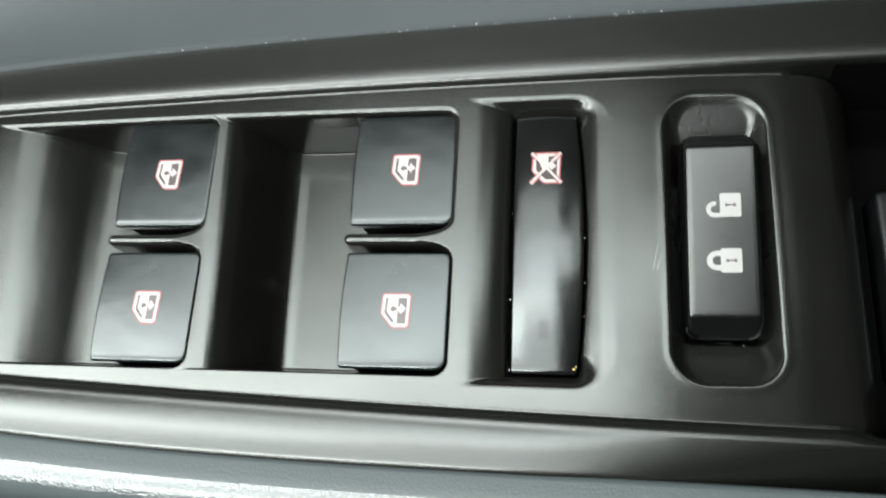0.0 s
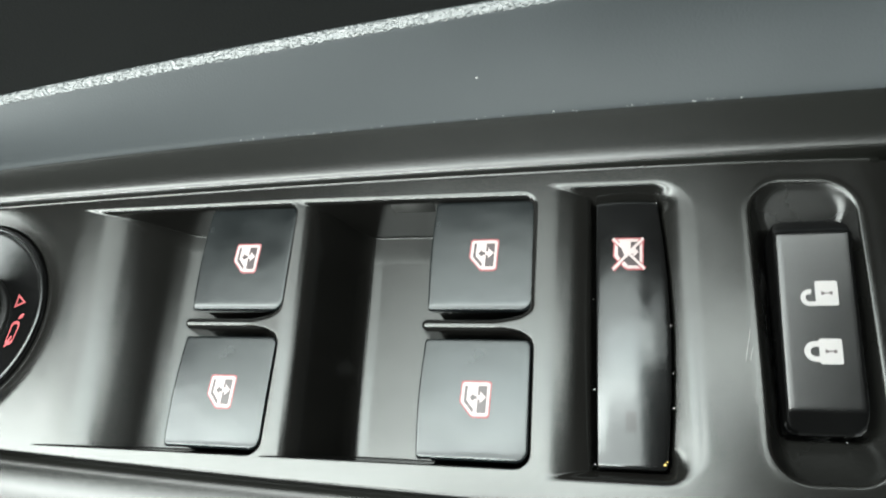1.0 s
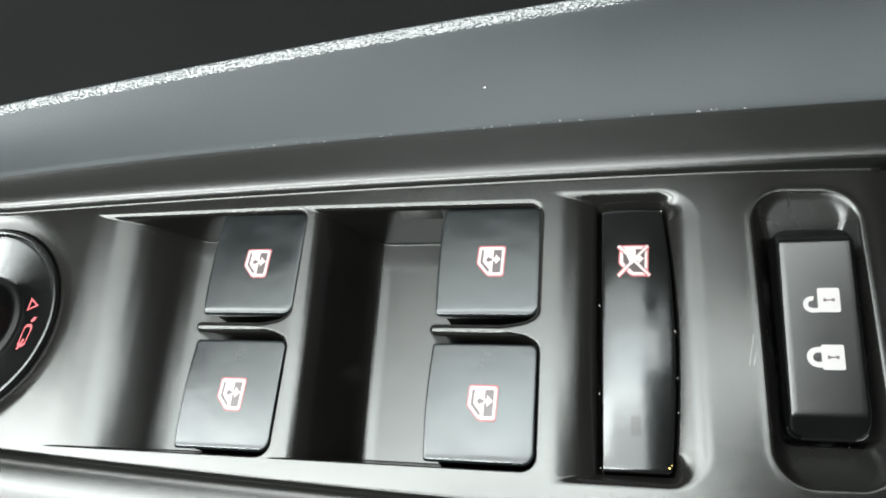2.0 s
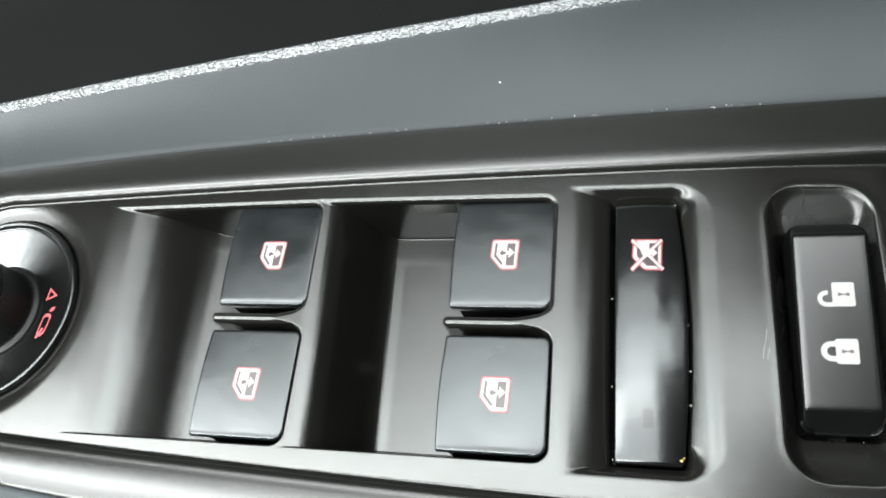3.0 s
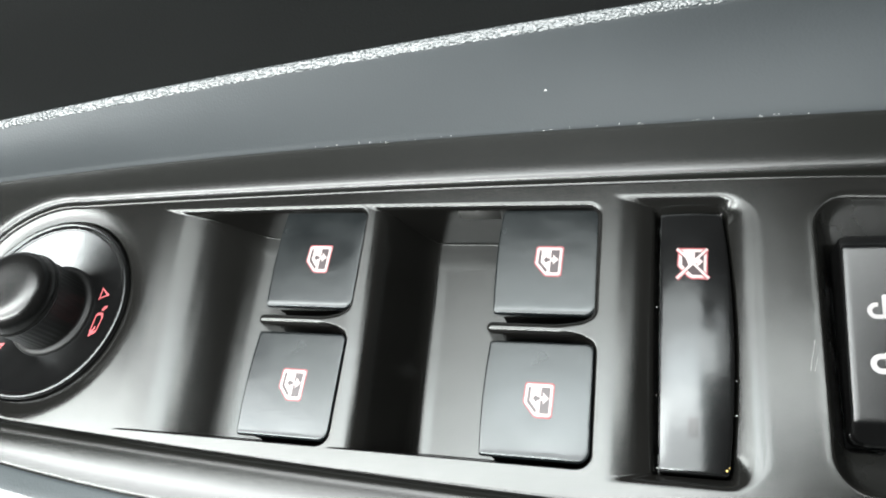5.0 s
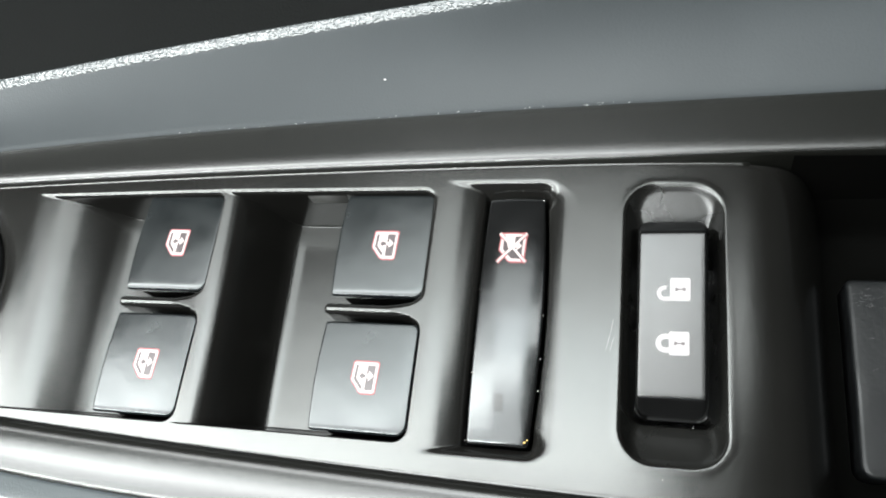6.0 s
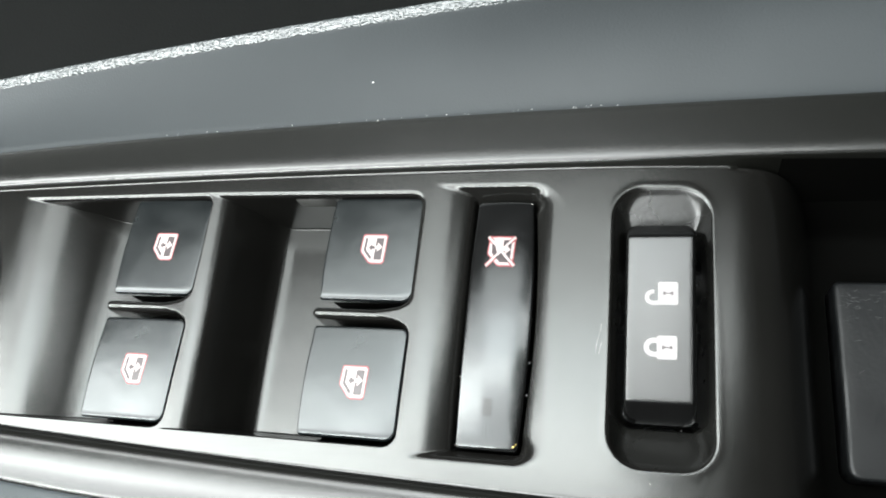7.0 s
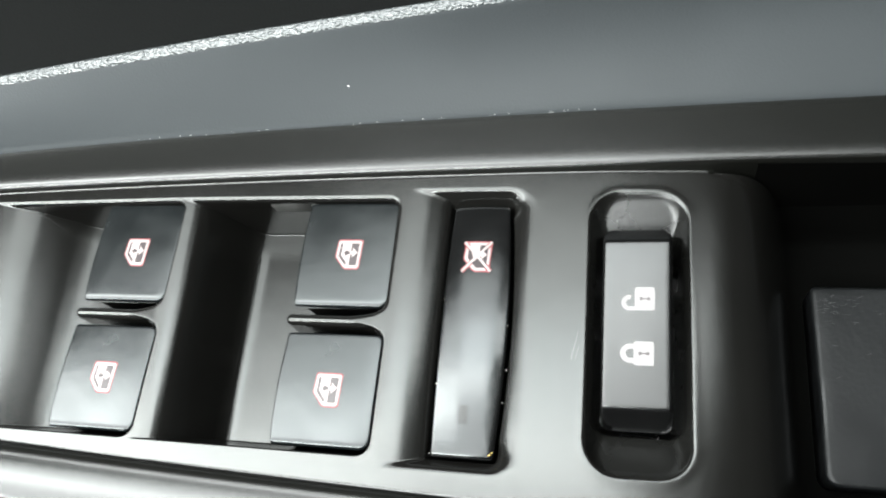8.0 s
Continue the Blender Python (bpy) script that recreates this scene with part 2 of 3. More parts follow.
def swept(x, knots, angles, depth=None):
    """A ramp down along x that leans by the given angles between the knots; depth: what it comes to in all."""
    f = np.linspace(knots[0], knots[-1], 1201)
    drop = np.cumsum(np.tan(np.radians(np.interp(f, knots, angles)))) * (f[1] - f[0])
    if depth:
        drop = drop * depth / drop[-1]
    return -np.interp(x, f, drop)


def plate_height(x, y):
    """Relief of the switch plate: finger wells, slots, recesses."""
    z = np.zeros_like(x)
    # right end falls away towards the pull cup
    z = z - fall(x) - 0.009 * np.maximum(x - 36.5, 0) ** 2 - 0.0034 * np.maximum(x - 44.0, 0) ** 3

    def join(a, b, k):
        """The higher of two carvings, with a fillet where both are cut."""
        return smax(a, b, 0.01 + k * np.clip(-(a + b) / 2, 0, 1))

    lip = 1.6
    # finger wells with a ramp at the front, walls above and below, a rib between the two switches
    cut = np.zeros_like(x)
    for x0, deep, skew, ramp_x, ramp_a, dx in (
        (-92.4, 18.5, -0.045, (-100.5, -96.0, -93.5, -91.0, -85.0, -83.0, -81.0, -78.5), (0, 14, 35, 56, 60, 40, 11, 0), 0.0),
        (-153.5, 15.2, -0.07, (-164.0, -157.0, -151.5, -146.0, -140.5, -136.0, -131.0, -125.5), (0, 9, 22, 34, 37, 24, 8, 0), -62.8),
    ):
        floor = -deep - 0.032 * (y - 45.0)
        ramp = -floor * swept(x + skew * (62.0 - y), ramp_x, ramp_a, 1.0)
        lean = y + 0.016 * np.clip(-97.5 - x, 0, 70) * (y > 45.0) if dx else y
        s = inside(x, lean, x0 - 60, -34.7 + dx, 12.9, 79.0, 3.2)
        web = 0.3 + 1.5 * np.clip((x + 47.0 - dx) / 10, 0, 1) ** 2
        pair = np.maximum(inside(x, y, x0 - 60, -34.7 + dx, 12.9, 45.0 - web, 3.6), inside(x, lean, x0 - 60, -34.7 + dx, 45.0 + web, 79.0, 3.6))
        s = np.where(x > -46 + dx, pair, s)
        steep = np.interp(x, (-164.0, -158.0, -142.0), (1.8, 3.0, 11.0)) if dx else np.interp(x, (-97.0, -92.0), (4.0, 11.0))
        bend = lip * steep / np.sqrt(1 + steep**2)
        t = np.maximum(s + 0.45, 0)
        upper = np.sqrt(lip**2 - np.minimum(t, bend) ** 2) - lip - np.maximum(t - bend, 0) * steep
        wall = np.where(y > 45.0, upper, smin(np.zeros_like(x), -s * 6.0, 1.0))
        off = np.hypot(np.maximum(-60.0 + dx - x, 0), y - 45.0)
        rib = -0.45 * off**2 - 14.0 * np.maximum(off - 1.35, 0)
        low = np.maximum(join(ramp, wall, 0.6), rib)
        cut = np.minimum(cut, np.where(x < x0 - 25, 0.0, low))
    # slot of the lock-out switch
    ramp = swept(x, (-33.0, -27.5, -23.0, -21.5, -17.0), (0, 13, 26, 62, 62))
    s = inside(x, y, -90.0, 0.6, 11.6, 80.4, 7.5)
    w = np.arctan2(np.maximum(np.abs(y - 46.0) - 26.9, 0), np.maximum(x + 6.9, 0)) / (math.pi / 2)
    w = w**2.5
    wall = -np.maximum(s, 0) * (0.02 + 0.052 * s + 1.2 * w) + np.maximum(-s, 0) * (0.15 + 0.85 * w)
    wall = smin(np.zeros_like(x), wall, 0.25 + 0.45 * w)
    bulge = 1.7 * (1 - ((y - 45) / 31.2) ** 2)
    gap = np.maximum(np.maximum(-21.4 - x, x + 6.0 - bulge), np.abs(y - 45.35) - 31.3)
    low = join(ramp, wall, 0.8) - np.maximum(0.4 - gap, 0) * 5.0
    cut = np.minimum(cut, np.where(x > -38, np.maximum(low, -9.0), 0.0))
    z = z + cut
    # dished recess of the door-lock switch
    s = inside(x, y, 13.5, 36.5, 12.6, 79.6, 7.8)
    ends = np.maximum(12.2 - y, y - 80.1)
    dish = smax(-s * 1.45, smax(ends * 0.5 - 0.2, np.full_like(x, -6.5), 0.8), 1.6)
    z = np.where(s > -3, smin(z + 0.06 * np.exp(-((s + 0.5) / 0.9) ** 2), dish, 0.7), z)
    s = inside(x, y, 15.6, 34.3, 21.8, 70.0, 3.0)
    z = np.where(s > -1.2, smin(z, -2.0 - (s + 0.6) * 4.0, 1.0), z)
    z = np.where(x < 40, np.maximum(z, -21.0), z)
    # round seat of the mirror control
    r = np.hypot(x - RING_X, y - RING_Y)
    seat = (r - 32.3) * 0.42
    seat = np.where(r < 28.6, -1.55 - (28.6 - r) * 6, seat)
    z = np.where(r < 36, smin(z, np.maximum(seat, -10.0), 1.2), z)
    # fine joint that rounds the rear corners
    z = z - 0.05 * np.exp(-(plate_edge(x, y, 24.0) / 0.3) ** 2) * np.clip((x - 20) / 8, 0, 1)
    # rounded outer edge
    d = plate_edge(x, y)
    z = z - np.clip(d, 0, 1) * 3.0
    return z, d


def spaced(a, b, base, fine, marks, reach):
    """Coordinates from a to b, close together near the marks."""
    out = [a]
    while out[-1] < b:
        near = min(abs(out[-1] - m) for m in marks)
        out.append(out[-1] + (fine if near < reach else base))
    out[-1] = b
    return np.array(out)


def build_plate():
    xs = spaced(-232, 62.6, 0.42, 0.2, (-228, -169, -166, -122, -99, -97, -92, -89, -86, -83, -80, -77, -74, -60.5, -36, -34, -22, -4, -1, 13, 15, 35, 37), 1.6)
    mid = spaced(12.3, 79.5, 0.42, 0.13, (12.6, 13.6, 16, 18, 44, 46, 67, 69.5, 72, 74.5, 77, 78.6, 79.5, 22), 1.4)
    lo = np.linspace(0, 1, 16)[:-1] ** 1.4
    hi = 1 - (1 - np.linspace(0, 1, 18)[1:]) ** 1.4
    x = np.repeat(xs[None], len(lo) + len(mid) + len(hi), 0)
    bot, top = BOT_IN(np.maximum(xs, -197)) - 0.5, TOP_IN(np.maximum(xs, -197)) + 0.5
    y = np.concatenate([bot[None] + lo[:, None] * (12.3 - bot)[None], np.repeat(mid[:, None], len(xs), 1), 79.5 + hi[:, None] * (top - 79.5)[None]])
    z, d = plate_height(x, y)
    keep = (d[:-1, :-1] < 0.6) & (d[1:, 1:] < 0.6) & (np.hypot(x - RING_X, y - RING_Y)[:-1, :-1] > 27.5)
    ob = sheet("faceplate", x, y, z, [PANEL, RECESS], keep, parent=console)
    dished = inside((x[:-1, :-1] + x[1:, 1:]) / 2, (y[:-1, :-1] + y[1:, 1:]) / 2, 13.5, 36.5, 12.6, 79.6, 7.8)[keep] > 0.5
    ob.data.polygons.foreach_set("material_index", dished.astype(np.int32))
    return tagged(ob, "satin black faceplate with finger wells and slots")


console = tagged(new("switch_console"), "black plastic switch console set into the car door armrest", "switch console")
build_plate()


# ---- bezel round the plate, trims, pull cup ----
def bezel_height(d):
    """A fillet out of the plate, a steep wall and a rounded shoulder."""
    f = np.linspace(-0.8, 5.2, 1201)
    slope = np.tan(np.radians(np.interp(f, (-0.03, 0.2, 0.5, 0.9, 1.9, 2.8, 4.8), (0, 16, 52, 48, 26, 8, 1))))
    rise = np.cumsum(slope) * (f[1] - f[0])
    return np.interp(d, f, rise) - 0.01


def build_bezel():
    outline, normals = [], []
    for x in np.arange(150, -197, -2.0):
        outline.append((x, float(TOP_IN(min(x, 40)))))
        normals.append((0.0, 1.0))
    for k in range(61):
        a = radians(90 + 180 * k / 60)
        r = 33.25 - 0.25 * math.sin(a)
        outline.append((RING_X + r * math.cos(a), RING_Y + r * math.sin(a)))
        normals.append((math.cos(a), math.sin(a)))
    for x in np.arange(-195, 151, 2.0):
        outline.append((x, float(BOT_IN(min(x, 40)))))
        normals.append((0.0, -1.0))
    ds = np.concatenate([np.linspace(-0.5, 0.5, 17), np.linspace(0.6, 3.5, 20), np.linspace(0, 1, 16)[1:]])
    X, Y, Z = [], [], []
    for (px, py), (nx, ny) in zip(outline, normals):
        far = 6.7
        while far < 50 and px + nx * far > -250 and float(SEAM(px + nx * far)) < py + ny * far < float(TRIM_EDGE(min(px + nx * far, 110))):
            far += 0.25
        for step in (0.125, 0.06, 0.03, 0.015):
            qx, qy = px + nx * (far - step), py + ny * (far - step)
            if not float(SEAM(qx)) < qy < float(TRIM_EDGE(min(qx, 110))):
                far -= step
        d = np.concatenate([ds[:37], 3.5 + (far - 3.5) * ds[37:]])
        z = bezel_height(d)
        over = np.clip((d - 3.5) / max(far - 3.5, 0.1), 0, 1)
        if ny > 0.3:
            z = z - 0.2 * over
        else:
            z = z + 0.5 * np.sin(over * math.pi) - 0.2 * np.clip((over - 0.9) / 0.1, 0, 1) ** 2
        z = z - fall(px) * (1 - np.clip((d - 0.3) / 1.6, 0, 1) if ny > 0 else 1) - (0.0015 * max(px + 25, 0) ** 2 * over if ny < 0 else 0)
        dive = min(max((px - 42) / 9, 0), 1) if ny > 0 else min(max((px - 46) / 16, 0), 1) ** 2
        z = z - dive * (14 if ny > 0 else 30) * (np.clip((1.5 - d) / 1.5, 0, 1.3) if ny > 0 else np.clip((3.2 - d) / 3.2, 0, 1.2)) ** 1.5
        z[-1] -= 0.1
        X.append(px + nx * d), Y.append(py + ny * d), Z.append(z)
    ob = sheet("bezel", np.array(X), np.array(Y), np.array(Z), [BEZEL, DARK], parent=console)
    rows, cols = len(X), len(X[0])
    # Rear lip down into the cup turns black, its shade put in the material.
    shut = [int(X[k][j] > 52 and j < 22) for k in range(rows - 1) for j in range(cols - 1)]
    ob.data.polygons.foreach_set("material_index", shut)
    return tagged(ob, "dark grey grained plastic bezel")


build_bezel()


def build_door_trim():
    xs = np.arange(-270, 231, 2.5)
    edge = TRIM_EDGE(np.clip(xs, -240, 110))
    fold_z = np.interp(xs, (-270, -210, -78, -40, 120, 230), (13.5, 16.0, 21.5, 23.0, 30.0, 34.0))
    X, Y, Z = [], [], []
    for x, e, f in zip(xs, edge, fold_z):
        pts = [(e - 0.4, 1.2), (e - 0.1, 1.9), (e + 0.2, 2.25), (e + 0.6, 2.7)]
        run = 0.74 * (f - 4.0) + np.interp(x, (-150, 0), (0.9, 1.5))
        bow = np.interp(x, (-200, -60, 40), (-0.9, 0.8, 3.4))
        n = 26
        for k in range(1, n + 1):
            t = k / n
            pts.append((e + 0.6 + run * t + bow * math.sin(math.pi * t), 2.7 + (f - 2.7) * t + 0.4 * math.sin(math.pi * t)))
        y0, z0 = pts[-1]
        for k in range(1, 15):
            a = radians(np.interp(k, (0, 3, 10, 14), (52, 36, 14, -62)))
            step = 0.29 if 3 <= k <= 10 else 0.2
            y0, z0 = y0 + step * math.cos(a), z0 + step * math.sin(a)
            pts.append((y0, z0))
        for k in range(1, 8):
            pts.append((y0 + 1.2 * k, z0 - 2.6 * k))
        X.append([x] * len(pts)), Y.append([p[0] for p in pts]), Z.append([p[1] for p in pts])
    ob = sheet("door_trim", np.array(X), np.array(Y), np.array(Z), [LEATHER, FOLD], flip=False)
    count = len(pts) - 1
    ob.data.polygons.foreach_set("material_index", [int(29 <= k % count) for k in range(len(ob.data.polygons))])
    return tagged(ob, "grey soft-touch door trim rising to a grained fold, highlight set in", "door trim", kind="structure")


build_door_trim()


def build_door_upper():
    xs = np.arange(-280, 241, 10.0)
    X, Y, Z = [], [], []
    for x in xs:
        e = float(TRIM_EDGE(np.clip(x, -240, 110)))
        pts = [(e + 12, 4.0), (e + 30, 3.0), (e + 60, 3.0), (e + 100, 4.0), (e + 108, 8.0), (e + 111, 30.0), (e + 240, 34.0)]
        X.append([x] * len(pts)), Y.append([p[0] for p in pts]), Z.append([p[1] for p in pts])
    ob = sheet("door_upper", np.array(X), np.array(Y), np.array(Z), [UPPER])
    return tagged(ob, "black soft upper door card behind the grey trim", "door card", kind="structure")


build_door_upper()


def build_armrest():
    xs = np.arange(-270, 231, 2.5)
    seam = SEAM(np.clip(xs, -235, 70))
    X, Y, Z = [], [], []
    for x, s in zip(xs, seam):
        pts = [(s + 0.5, -1.5), (s + 0.35, 0.6), (s + 0.0, 1.4)]
        for k in range(1, 33):
            a = radians(np.interp(k, (0, 5, 7, 10, 17, 32), (16, 13, 3, -15, -62, -88)))
            y, z = pts[-1]
            pts.append((y - 0.95 * math.cos(a), z + 0.95 * math.sin(a)))
        y, z = pts[-1]
        pts += [(y - 0.5, z - 20), (y - 0.5, z - 60)]
        X.append([x] * len(pts)), Y.append([p[0] for p in pts]), Z.append([p[1] for p in pts])
    thing = tagged(new("armrest_pad"), "grey grained leather armrest pad, highlight set on its rolled edge", "armrest")
    X, Y, Z = np.array(X), np.array(Y), np.array(Z)
    strip = np.arange(X.shape[1] - 1)
    rolled = np.repeat(((strip >= 8) & (strip <= 12))[None], len(xs) - 1, 0)
    sheet("cover", X, Y, Z, [PAD], ~rolled, thing, flip=True)
    sheet("rolled_edge", X, Y, Z, [ROLL], rolled, thing, flip=True)["label"] = "rolled leather edge with its highlight set in"
    return thing


build_armrest()


def build_cup():
    """The dark pull cup behind the plate, with its ledge and liner."""
    xs = spaced(50, 150, 1.2, 0.4, (55, 60, 67), 3)
    ys = spaced(-3, 92, 1.2, 0.4, (-2, 20, 64, 91), 2)
    x, y = np.meshgrid(xs, ys)
    s = inside(x, y, 49.0, 220, -2.5, 91.5, 8.0)
    z = np.maximum(-s * 3.0, -34.0)
    z = np.minimum(z, -4.0 - 14.0 * np.clip((62.0 - x) / 6, 0, 1))
    # The cup's deep shade comes from its near-black colour.
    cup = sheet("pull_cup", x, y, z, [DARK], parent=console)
    tagged(cup, "deep pull cup, its shade set in a black colour")
    bm = bmesh.new()
    cap_solid(bm, rounded(66.5, 140, 17.0, 65.0, (3, 3, 1.5, 1.5)), lambda a, b: -24.0 - 0.0015 * (b - 42) ** 2, 0.9, 10.0)
    liner = part("liner", bm, MAT, cup, "scuffed dark grey liner")
    bm = bmesh.new()
    cap_solid(bm, rounded(54.8, 59.2, 16.0, 64.0, (1.8, 1.8, 1.8, 1.8)), lambda a, b: -19.5 - 0.05 * (a - 57) ** 2, 1.0, 14.0)
    part("ledge", bm, MAT, cup, "narrow dull black ledge")
    rng = random.Random(11)
    flecks = []
    for _ in range(46):
        fx, fy = 68.0 + abs(rng.gauss(0, 5.0)), 62.5 - abs(rng.gauss(0, 6.0))
        a, n, h = rng.uniform(-0.4, 0.5), rng.uniform(0.15, 0.8), rng.uniform(0.03, 0.10)
        dx, dy = n * math.cos(a), n * math.sin(a)
        flecks.append([(fx - dx, fy - dy), (fx + dx, fy + dy), (fx + dx - h * math.sin(a), fy + dy + h), (fx - dx, fy - dy + h)])
    mark("scuff", flecks, lambda a, b: -24.0 - 0.0015 * (b - 42) ** 2, 0.03, SCUFF, liner, "pale scuffs")
    return cup


# ---- icons ----
from mathutils.geometry import tessellate_polygon


def flat(bm, pts, top, lift, n=4):
    """A thin mark printed on a curved surface, cut fine enough to follow it."""
    for tri in tessellate_polygon([[Vector((x, y, 0)) for x, y in pts]]):
        a, b, c = (Vector(pts[k]) for k in tri)
        grid = {}
        for i in range(n + 1):
            for j in range(n + 1 - i):
                p = a + (b - a) * (i / n) + (c - a) * (j / n)
                grid[i, j] = bm.verts.new((p.x, p.y, top(p.x, p.y) + lift))
        for i in range(n):
            for j in range(n - i):
                bm.faces.new((grid[i, j], grid[i + 1, j], grid[i, j + 1]))
                if i + j < n - 1:
                    bm.faces.new((grid[i + 1, j], grid[i + 1, j + 1], grid[i, j + 1]))


def mark(name, shapes, top, lift, mat, parent, label=""):
    """One printed piece of a symbol."""
    bm = bmesh.new()
    for pts in shapes:
        flat(bm, pts, top, lift)
    bmesh.ops.remove_doubles(bm, verts=bm.verts, dist=0.004)
    return part(name, bm, mat, parent, label, smooth=False)


def window_icon(cx, cy, w, h, top, parent, label, crossed=False):
    """The symbol of a door with its window, and a cross over it if need be."""

    def at(pts, k=1.0):
        return [(cx + (u - 0.5) * w * k, cy + (v - 0.5) * h * k) for u, v in pts]

    edge = [(0.04, 0.95), (0.10, 1.0), (0.93, 1.0), (1.0, 0.95), (0.96, 0.06), (0.89, 0.0), (0.46, 0.0), (0.36, 0.04), (0.03, 0.38), (0.0, 0.44)]
    icon = mark("icon", [at(edge, 1.10)], top, 0.03, RED, parent, label)
    mark("outline", [at(edge)], top, 0.06, BLUSH, icon, "white outline and fill")
    if crossed:
        mark("dark_field", [at([(0.13, 0.90), (0.90, 0.90), (0.87, 0.10), (0.48, 0.10), (0.13, 0.44)])], top, 0.09, MAROON, icon)
        mark("window_fill", [at([(0.18, 0.93), (0.58, 0.93), (0.58, 0.50), (0.40, 0.34), (0.30, 0.56)])], top, 0.12, BLUSH, icon, "white fill")
    else:
        mark("dark_field", [at([(0.59, 0.90), (0.90, 0.90), (0.87, 0.10), (0.56, 0.10)])], top, 0.09, MAROON, icon)
        mark("dark_line", [at([(0.13, 0.90), (0.22, 0.90), (0.195, 0.47), (0.46, 0.19), (0.42, 0.10), (0.10, 0.43)])], top, 0.09, MAROON, icon)
        mark("arrow", [at([(0.30, 0.55), (0.41, 0.66), (0.46, 0.60), (0.55, 0.60), (0.55, 0.50), (0.46, 0.50), (0.41, 0.44)])], top, 0.12, MAROON, icon, "dark arrow")
    mark("arrow", [at([(0.55, 0.62), (0.66, 0.62), (0.66, 0.74), (0.87, 0.56), (0.66, 0.38), (0.66, 0.49), (0.55, 0.49)])], top, 0.15, BLUSH, icon, "white arrow")
    if crossed:
        for a, b in (((-0.04, 1.02), (1.05, -0.02)), ((-0.06, -0.03), (1.03, 1.02))):
            dx, dy = b[0] - a[0], b[1] - a[1]
            n = math.hypot(dx, dy)
            for half, lift, mat in ((0.085, 0.08, RED), (0.045, 0.21, BLUSH)):
                ox, oy = -dy / n * half, dx / n * half
                mark("cross_stroke", [at([(a[0] + ox, a[1] + oy), (b[0] + ox, b[1] + oy), (b[0] - ox, b[1] - oy), (a[0] - ox, a[1] - oy)])], top, lift, mat, icon)
    return icon


build_cup()


def scratches():
    """Fine scuffs beside the recess of the lock switch."""
    strokes = []
    for path in ([(11.6, 44.5), (11.3, 42.5), (10.6, 39.5), (10.3, 37.5)], [(11.9, 40.2), (11.4, 38.8), (11.2, 37.4)]):
        for (ax, ay), (bx, by) in zip(path, path[1:]):
            strokes.append([(ax - 0.022, ay), (bx - 0.022, by), (bx + 0.022, by), (ax + 0.022, ay)])
    mark("scratch", strokes, lambda x, y: -float(fall(x)), 0.02, PALE, bpy.data.objects["faceplate"], "fine pale scuff")


scratches()


# ---- window switches ----
def window_switch(y0, y1, tilt, tab=None):
    thing = tagged(new("window_switch"), "black satin window switch with a white and red window symbol", "switch", "window switches")
    x0, x1 = -60.2, -35.15

    def top(x, y):
        u, v = (x + 48) / 12.3, (y - (y0 + y1) / 2) / 14
        return -0.5 + tilt * v - 0.25 * v * v - 0.15 * u * u - 0.08 * max(0.0, (x + 38.5) / 3) ** 2 - 0.42 * max(0.0, (y0 + 1.7 - y) / 1.7) ** 2

    bm = bmesh.new()
    shape = [(x - (0.5 * math.sin(math.pi * (y - y0) / (y1 - y0)) if x < -58 else 0), y) for x, y in rounded(x0, x1, y0, y1, (0.7, 2.8, 1.6, 0.7))]
    cap_solid(bm, shape, top, 0.45, 3.4, taper=-0.4, steps=30)
    part("cap", bm, CAP, thing)
    bm = bmesh.new()
    # Stem nearly as wide as the cap; its black fills the shade below.
    box(bm, -58.5, -36.2, y0 + 0.9, y1 - 0.9, -22.0, -3.6)
    part("stem", bm, DARK, thing)
    # Paler block set against the upper wall of the well.
    if tab:
        bm = bmesh.new()
        box(bm, tab, -61.5, y1 + 0.05, y1 + 1.3, -19.5, -1.9)
        bmesh.ops.bevel(bm, geom=bm.edges[:], offset=0.2, segments=2, affect="EDGES")
        part("well_block", bm, TAB, thing, "dark grey block on the well wall behind the cap")
    window_icon(-47.3, (y0 + y1) / 2 - 0.35, 6.6, 7.6, top, thing, "window symbol with a red outline")
    return thing


window_switch(48.6, 77.4, -0.15, -73.0)
window_switch(48.6, 77.4, -0.15, -68.5).location.x = -0.063
lower = window_switch(14.2, 41.7, -0.05)
copy_thing(lower, pose(-0.063, 0, 0))


# ---- lock-out switch ----
def lockout_switch():
    thing = tagged(new("window_lockout_switch"), "tall glossy black rocker switch with a crossed-out window symbol", "switch")
    y0, y1 = 14.3, 76.4

    def top(x, y):
        v = (y - 45) / 31
        return -1.2 + 2.2 * (1 - v * v) - 0.014 * (x + 13) ** 2

    bm = bmesh.new()
    shape = []
    for x, y in rounded(-20.6, -6.4, y0, y1, (0.6, 0.9, 0.9, 0.6)):
        b = 1 - ((y - 45) / 31.2) ** 2
        shape.append((x + (1.7 * b if x > -9 else 0), y))
    cap_solid(bm, shape, top, 0.4, 5.5)
    part("rocker", bm, GLOSS, thing)
    bm = bmesh.new()
    box(bm, -19, -8, 18, 73, -9.5, -5.0)
    part("stem", bm, DARK, thing)
    window_icon(-13.3, 62.1, 6.4, 7.6, top, thing, "crossed-out window symbol with a red outline", crossed=True)
    lens = mark("indicator", [[(-14.8, 21.5), (-12.2, 21.5), (-12.2, 26.0), (-14.8, 26.0)]], top, 0.04, GLOSS, thing, "small dark indicator window")
    mark("pane", [[(-14.6, 21.7), (-12.4, 21.7), (-12.4, 25.8), (-14.6, 25.8)]], top, 0.07, PANE, lens)
    return thing


lockout_switch()


